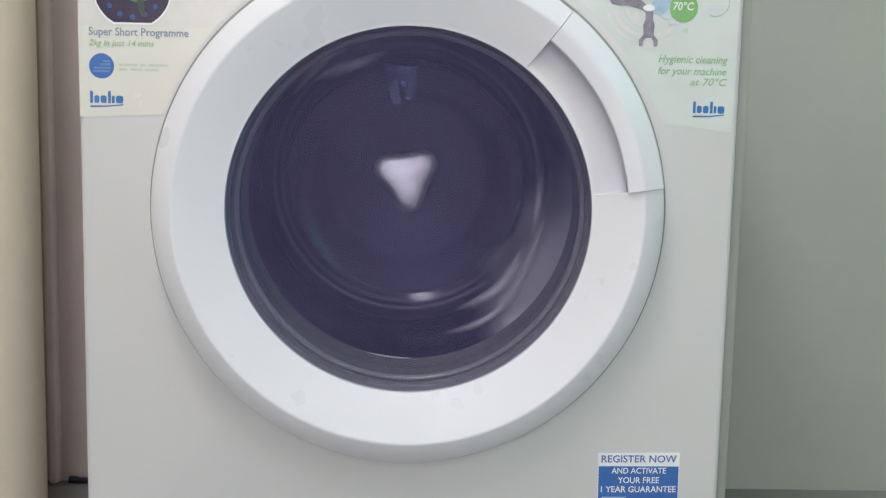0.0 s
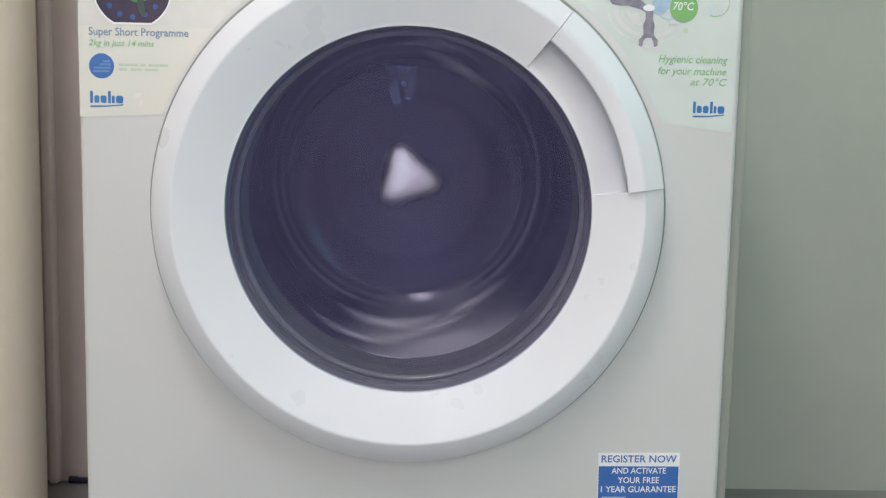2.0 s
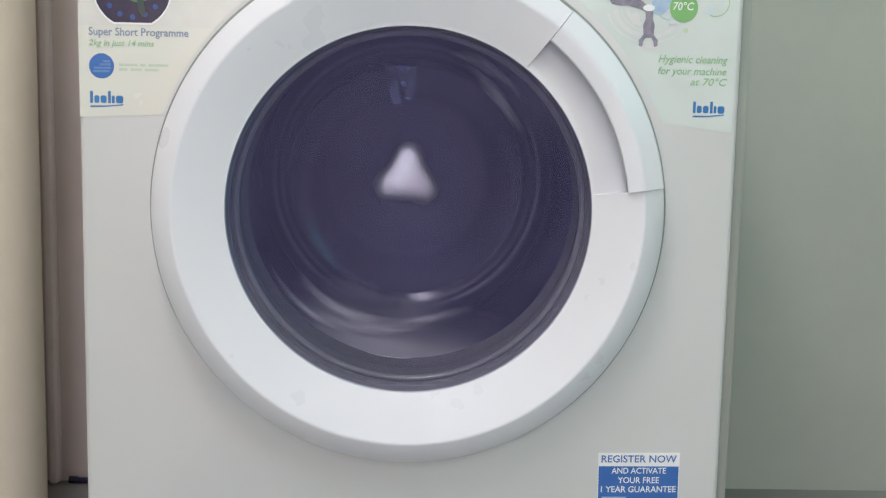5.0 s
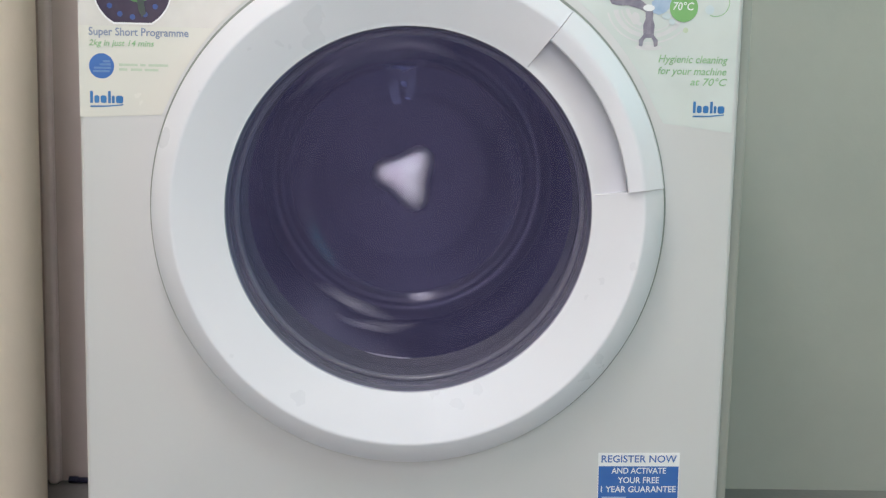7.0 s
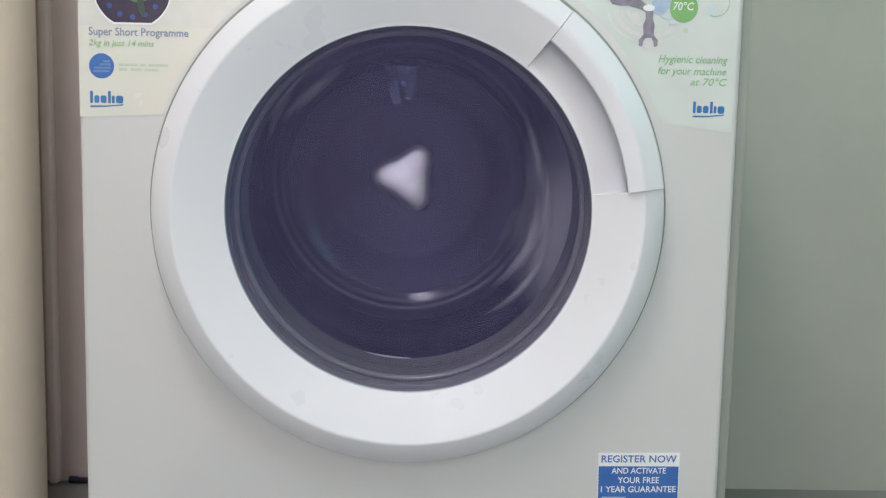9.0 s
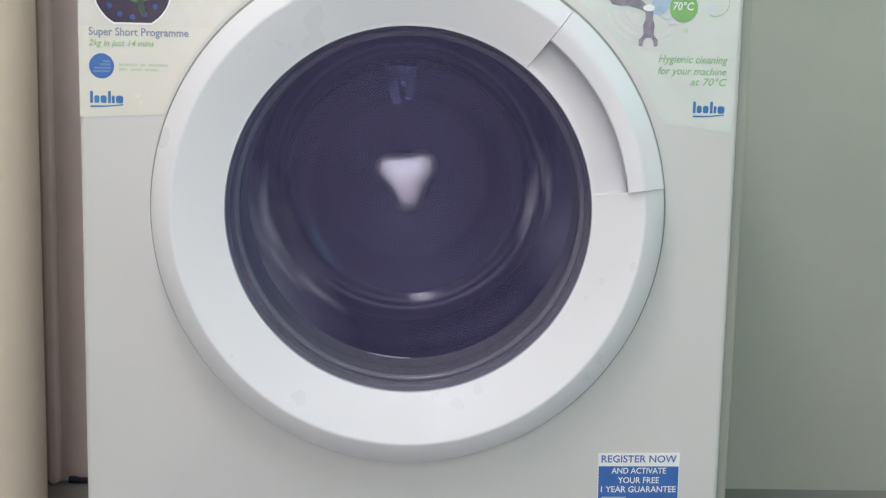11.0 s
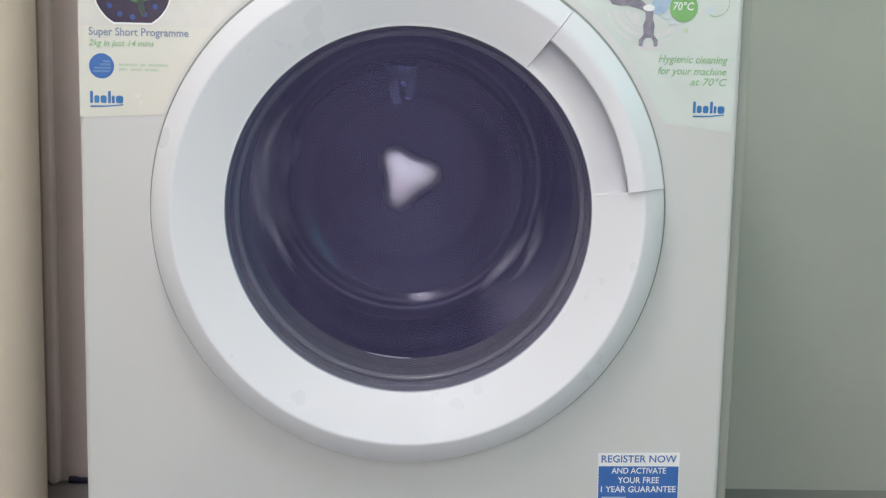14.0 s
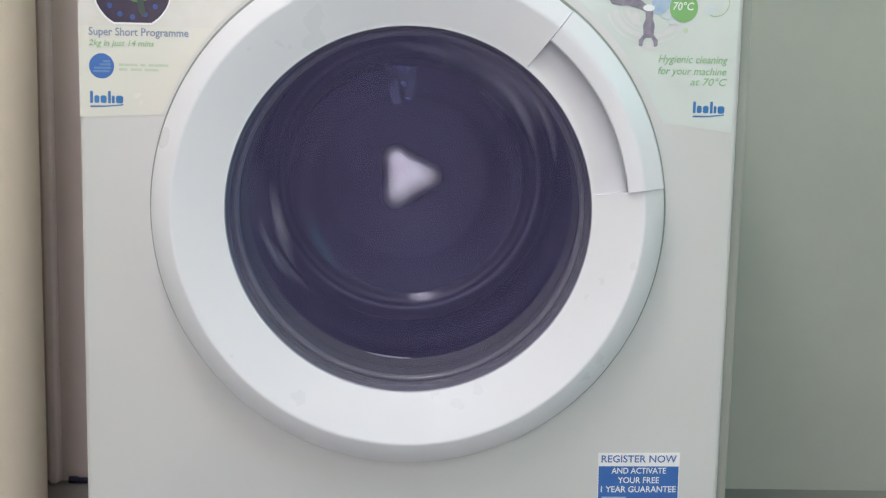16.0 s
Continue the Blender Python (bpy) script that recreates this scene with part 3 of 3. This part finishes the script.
def brand_mark(x0, x1, z0, z1, parent):
    """Two tall bars, four blocks and a stroke under them."""
    w, h = x1 - x0, z1 - z0
    for u, v, top in ((0.0, 0.085, 1.0), (0.125, 0.275, 0.64), (0.315, 0.49, 0.64), (0.535, 0.62, 1.0), (0.65, 0.735, 0.64), (0.775, 0.99, 0.64)):
        r = min(0.06, 0.45 * (v - u)) * w if top < 1 else 0.02 * w
        a, b, c, d = x0 + u * w, x0 + v * w, z0, z0 + top * h
        on_film("mark", arc(b - r, d - r, r, 0, 90, 5) + arc(b - r, c + r, r, 90, 180, 5) + arc(a + r, c + r, r, 180, 270, 5) + arc(a + r, d - r, r, 270, 360, 5), INK_BLUE, parent, 2)
    on_film("underline", [(x0, z0 - 0.36 * h), (x0 + 0.01 * w, z0 - 0.22 * h), (x0 + 0.5 * w, z0 - 0.20 * h), (x1, z0 - 0.06 * h), (x1 - 0.02 * w, z0 - 0.16 * h), (x0 + 0.5 * w, z0 - 0.31 * h)], INK_BLUE, parent, 2)


def past_ring(z, r=0.243):
    return math.sqrt(max(0.0, r * r - (z - ZC) ** 2))


def film_sticker(name, outline, mat, label):
    bm = bmesh.new()
    plate(bm, outline, F, -0.00005)
    return part(name, bm, mat, washer, label, smooth=0)


left = film_sticker("programme_sticker", [(-0.2985, 0.5190), (-0.2985, 0.680)] + [(-past_ring(z, 0.2385), z) for z in (0.660, 0.645, 0.630, 0.615, 0.600, 0.585, 0.570, 0.555, 0.540)] + [(-0.2252, 0.5222)],
                    FILM, "clear film sticker with dial picture and programme text")
on_film("grey_band", [(-0.2982, 0.6004), (-0.2982, 0.679)] + [(-past_ring(z, 0.2388), z) for z in (0.659, 0.645, 0.630, 0.615, 0.6004)], FILM_GREY, left)
cut = math.degrees(math.acos((0.603 - 0.6328) / 0.0341))
on_film("dial_rim", [p for p in arc(-0.2500, 0.6328, 0.0352, -cut, cut, 40)], INK_WHITE, left, 2)
on_film("dial", [p for p in arc(-0.2500, 0.6334, 0.0341, -cut, cut, 40)], INK_PURPLE, left, 3, "dark purple printed dial")
on_film("dial_glow", arc(-0.2450, 0.6375, 0.0160, -180, 180, 24)[:-1], INK_FOREST, left, 4)
on_film("dial_glow", arc(-0.2455, 0.6375, 0.0100, -180, 180, 24)[:-1], INK_LIME, left, 5)
on_film("dial_glow", [(-0.2462, 0.6260), (-0.2445, 0.6140), (-0.2415, 0.6085), (-0.2380, 0.6120), (-0.2395, 0.6200), (-0.2400, 0.6275)], INK_TEAL, left, 6)
on_film("dial_figure", [(-0.2600, 0.6252), (-0.2600, 0.6300), (-0.2420, 0.6300), (-0.2420, 0.6252)], INK_WHITE, left, 7)
for a in (108, 130, 155, 180, 205, 230, 252):
    on_film("dial_dot", disc(-0.2500 + 0.0265 * math.sin(radians(a)), 0.6350 + 0.0265 * math.cos(radians(a)), 0.0025, 10), INK_DOT, left, 4)
writing("Super Short Programme", -0.2893, -0.2003, 0.5920, 0.0068, F - 0.0003, INK_SLATE, left)
writing("2kg in just 14 mins", -0.2893, -0.2311, 0.5828, 0.0052, F - 0.0003, INK_GREEN, left, shear=0.25)
on_film("round_badge", disc(-0.2783, 0.5648, 0.0112, 36), LABEL_BLUE, left, 1, "blue round badge")
for x0, x1, z in ((-0.2770, -0.2705, 0.5680), (-0.2800, -0.2700, 0.5652), (-0.2850, -0.2700, 0.5622), (-0.2860, -0.2712, 0.5592)):
    on_film("badge_bar", [(x0, z), (x0, z + 0.0018), (x1, z + 0.0020), (x1, z)], INK_HAZE, left, 2)
for z, words in ((0.5652, ((0, 0.38), (0.43, 0.54), (0.60, 1.0))), (0.5610, ((0, 0.17), (0.24, 0.47), (0.52, 0.80)))):
    for u, v in words:
        on_film("text_bar", [(-0.2628 + 0.0440 * s, z + d) for s, d in ((u, 0), (u, 0.0021), (v, 0.0021), (v, 0))], INK_MINT, left, 1)
brand_mark(-0.2890, -0.2591, 0.5318, 0.5425, left)

right = film_sticker("hygiene_sticker", [(0.2936, 0.5171), (0.2954, 0.680)] + [(past_ring(z), z) for z in (0.660, 0.645, 0.630, 0.615, 0.600, 0.585, 0.570, 0.555, 0.540)] + [(0.2305, 0.5246)],
                     FILM_GREEN, "pale green film sticker with picture and cleaning text")
for r, wide, a0, a1 in ((0.0395, 0.0016, 125, 258), (0.0335, 0.0042, 100, 168), (0.0335, 0.0042, 194, 262), (0.0270, 0.0014, 100, 260), (0.0225, 0.0034, 200, 262)):
    on_film("swirl", band(0.2140, 0.6290, r - wide, r, a0, a1, 24, 0.84), INK_PALE, right, 1)
on_film("picture_shade", disc(0.2140, 0.5925, 0.0120, 24, 0.0026), INK_PALE, right, 1.5)
on_film("picture_body", [(0.2098, 0.6260), (0.2172, 0.6260), (0.2168, 0.6180), (0.2188, 0.6120), (0.2180, 0.6025), (0.2160, 0.6008), (0.2110, 0.6008), (0.2090, 0.6025), (0.2082, 0.6120), (0.2102, 0.6180)], INK_GREY, right, 2)
on_film("picture_gleam", [(0.2122, 0.6215), (0.2150, 0.6215), (0.2152, 0.6110), (0.2156, 0.6045), (0.2116, 0.6045), (0.2120, 0.6110)], INK_STEEL, right, 3)
on_film("picture_foot", [(0.2095, 0.6050), (0.2072, 0.6015), (0.2048, 0.5992), (0.2050, 0.5938), (0.2082, 0.5930), (0.2088, 0.5975), (0.2112, 0.6012)], INK_GREY, right, 3)
on_film("picture_foot", [(0.2175, 0.6050), (0.2198, 0.6015), (0.2222, 0.5992), (0.2220, 0.5938), (0.2188, 0.5930), (0.2182, 0.5975), (0.2158, 0.6012)], INK_GREY, right, 3)
on_film("picture_arm", [(0.2105, 0.6232), (0.2050, 0.6262), (0.1940, 0.6292), (0.1860, 0.6290), (0.1790, 0.6302), (0.1765, 0.6345), (0.1880, 0.6390), (0.2000, 0.6380), (0.2110, 0.6300)], INK_GREY, right, 3)
on_film("picture_arm", [(0.2168, 0.6232), (0.2215, 0.6215), (0.2270, 0.6232), (0.2330, 0.6290), (0.2330, 0.6370), (0.2240, 0.6380), (0.2150, 0.6330)], INK_SKY, right, 3)
on_film("picture_foam", disc(0.2290, 0.6205, 0.0040, 18, 0.0028), INK_BUBBLE, right, 4)
on_film("picture_foam", disc(0.2340, 0.6155, 0.0028, 18), INK_BUBBLE, right, 5)
on_film("picture_foam", disc(0.2010, 0.6180, 0.0040, 18, 0.0055), INK_PALE, right, 2)
on_film("picture_neck", disc(0.2128, 0.6275, 0.0052, 20, 0.0030), INK_WHITE, right, 4)
on_film("green_badge", disc(0.2444, 0.6285, 0.0128, 36), INK_BADGE, right, 4, "green round badge")
writing("70°C", 0.2345, 0.2535, 0.6262, 0.0068, F - 0.0009, INK_WHITE, right, shear=0.15)
on_film("bubble_ring", band(0.2735, 0.6335, 0.0118, 0.0126, 60, 205, 24), INK_GREEN, right, 1)
on_film("bubble", disc(0.2680, 0.6270, 0.0042, 20), INK_BUBBLE, right, 1)
on_film("bubble", disc(0.2470, 0.6085, 0.0024, 16), INK_SAGE, right, 2)
writing("Hygienic cleaning", 0.2234, 0.2870, 0.5795, 0.0066, F - 0.0003, INK_GREEN, right, shear=0.25)
writing("for your machine", 0.2234, 0.2862, 0.5690, 0.0064, F - 0.0003, INK_GREEN, right, shear=0.25)
writing("at 70°C", 0.2534, 0.2872, 0.5595, 0.0064, F - 0.0003, INK_GREEN, right, shear=0.25)
brand_mark(0.2572, 0.2864, 0.5345, 0.5450, right)

offer = film_sticker("guarantee_sticker", [(0.1834, 0.2135), (0.2612, 0.2147), (0.2618, 0.1250), (0.1846, 0.1240)], INK_WHITE, "blue and white guarantee label with capital lettering")
on_film("blue_field", [(0.1842, 0.2004), (0.2606, 0.2012), (0.2612, 0.1256), (0.1852, 0.1246)], LABEL_BLUE, offer, 1)
writing("REGISTER NOW", 0.1866, 0.2584, 0.2043, 0.0068, F - 0.0003, LABEL_BLUE, offer, drop=0.0010)
writing("AND ACTIVATE", 0.1966, 0.2487, 0.1935, 0.0056, F - 0.0003, INK_WHITE, offer, drop=0.0007)
writing("YOUR FREE", 0.2029, 0.2424, 0.1842, 0.0058, F - 0.0003, INK_WHITE, offer, drop=0.0005)
writing("1 YEAR GUARANTEE", 0.1871, 0.2588, 0.1750, 0.0058, F - 0.0003, INK_WHITE, offer, drop=0.0010)
on_film("text_bar", [(0.1882, 0.1682), (0.1882, 0.1704), (0.2116, 0.1707), (0.2116, 0.1685)], INK_SKY, offer, 2)

# ---- what turns: the drum and the washing in it ----
TURNS = [(0.0, 52), (0.1, 100), (0.2, 159), (0.3, 203), (0.4, 264), (0.5, 312), (0.6, 372), (0.7, 421), (0.8, 487), (0.9, 534), (1.0, 601), (1.1, 647), (1.2, 716), (1.3, 757), (1.4, 813), (1.5, 874),
         (2.0, 1182), (2.5, 1475), (3.0, 1737), (3.5, 2064), (4.0, 2385), (6.5, 3930), (7.0, 4238), (7.5, 4531), (8.0, 4830), (8.5, 5147), (9.0, 5432), (11.5, 6960), (12.0, 7249), (12.5, 7560),
         (13.0, 7875), (13.5, 8164), (14.0, 8482), (14.1, 8532), (14.2, 8600), (14.3, 8654), (14.4, 8700), (14.5, 8776), (14.6, 8839), (14.7, 8893), (14.8, 8966), (14.9, 9018), (15.0, 9060),
         (15.1, 9137), (15.2, 9207), (15.3, 9258), (15.4, 9327), (15.5, 9377), (16.0, 9688)]


def motions():
    rows = []
    for k in range(161):
        angle = float(np.interp(k / 10, [t for t, _ in TURNS], [a for _, a in TURNS]))
        rows.append((k / 10, pose(AX, 0, AZ, 0, angle % 360, 0)))
    walk(drum, rows)
    walk(washing, rows)
    walk(small_wash, rows)


motions()
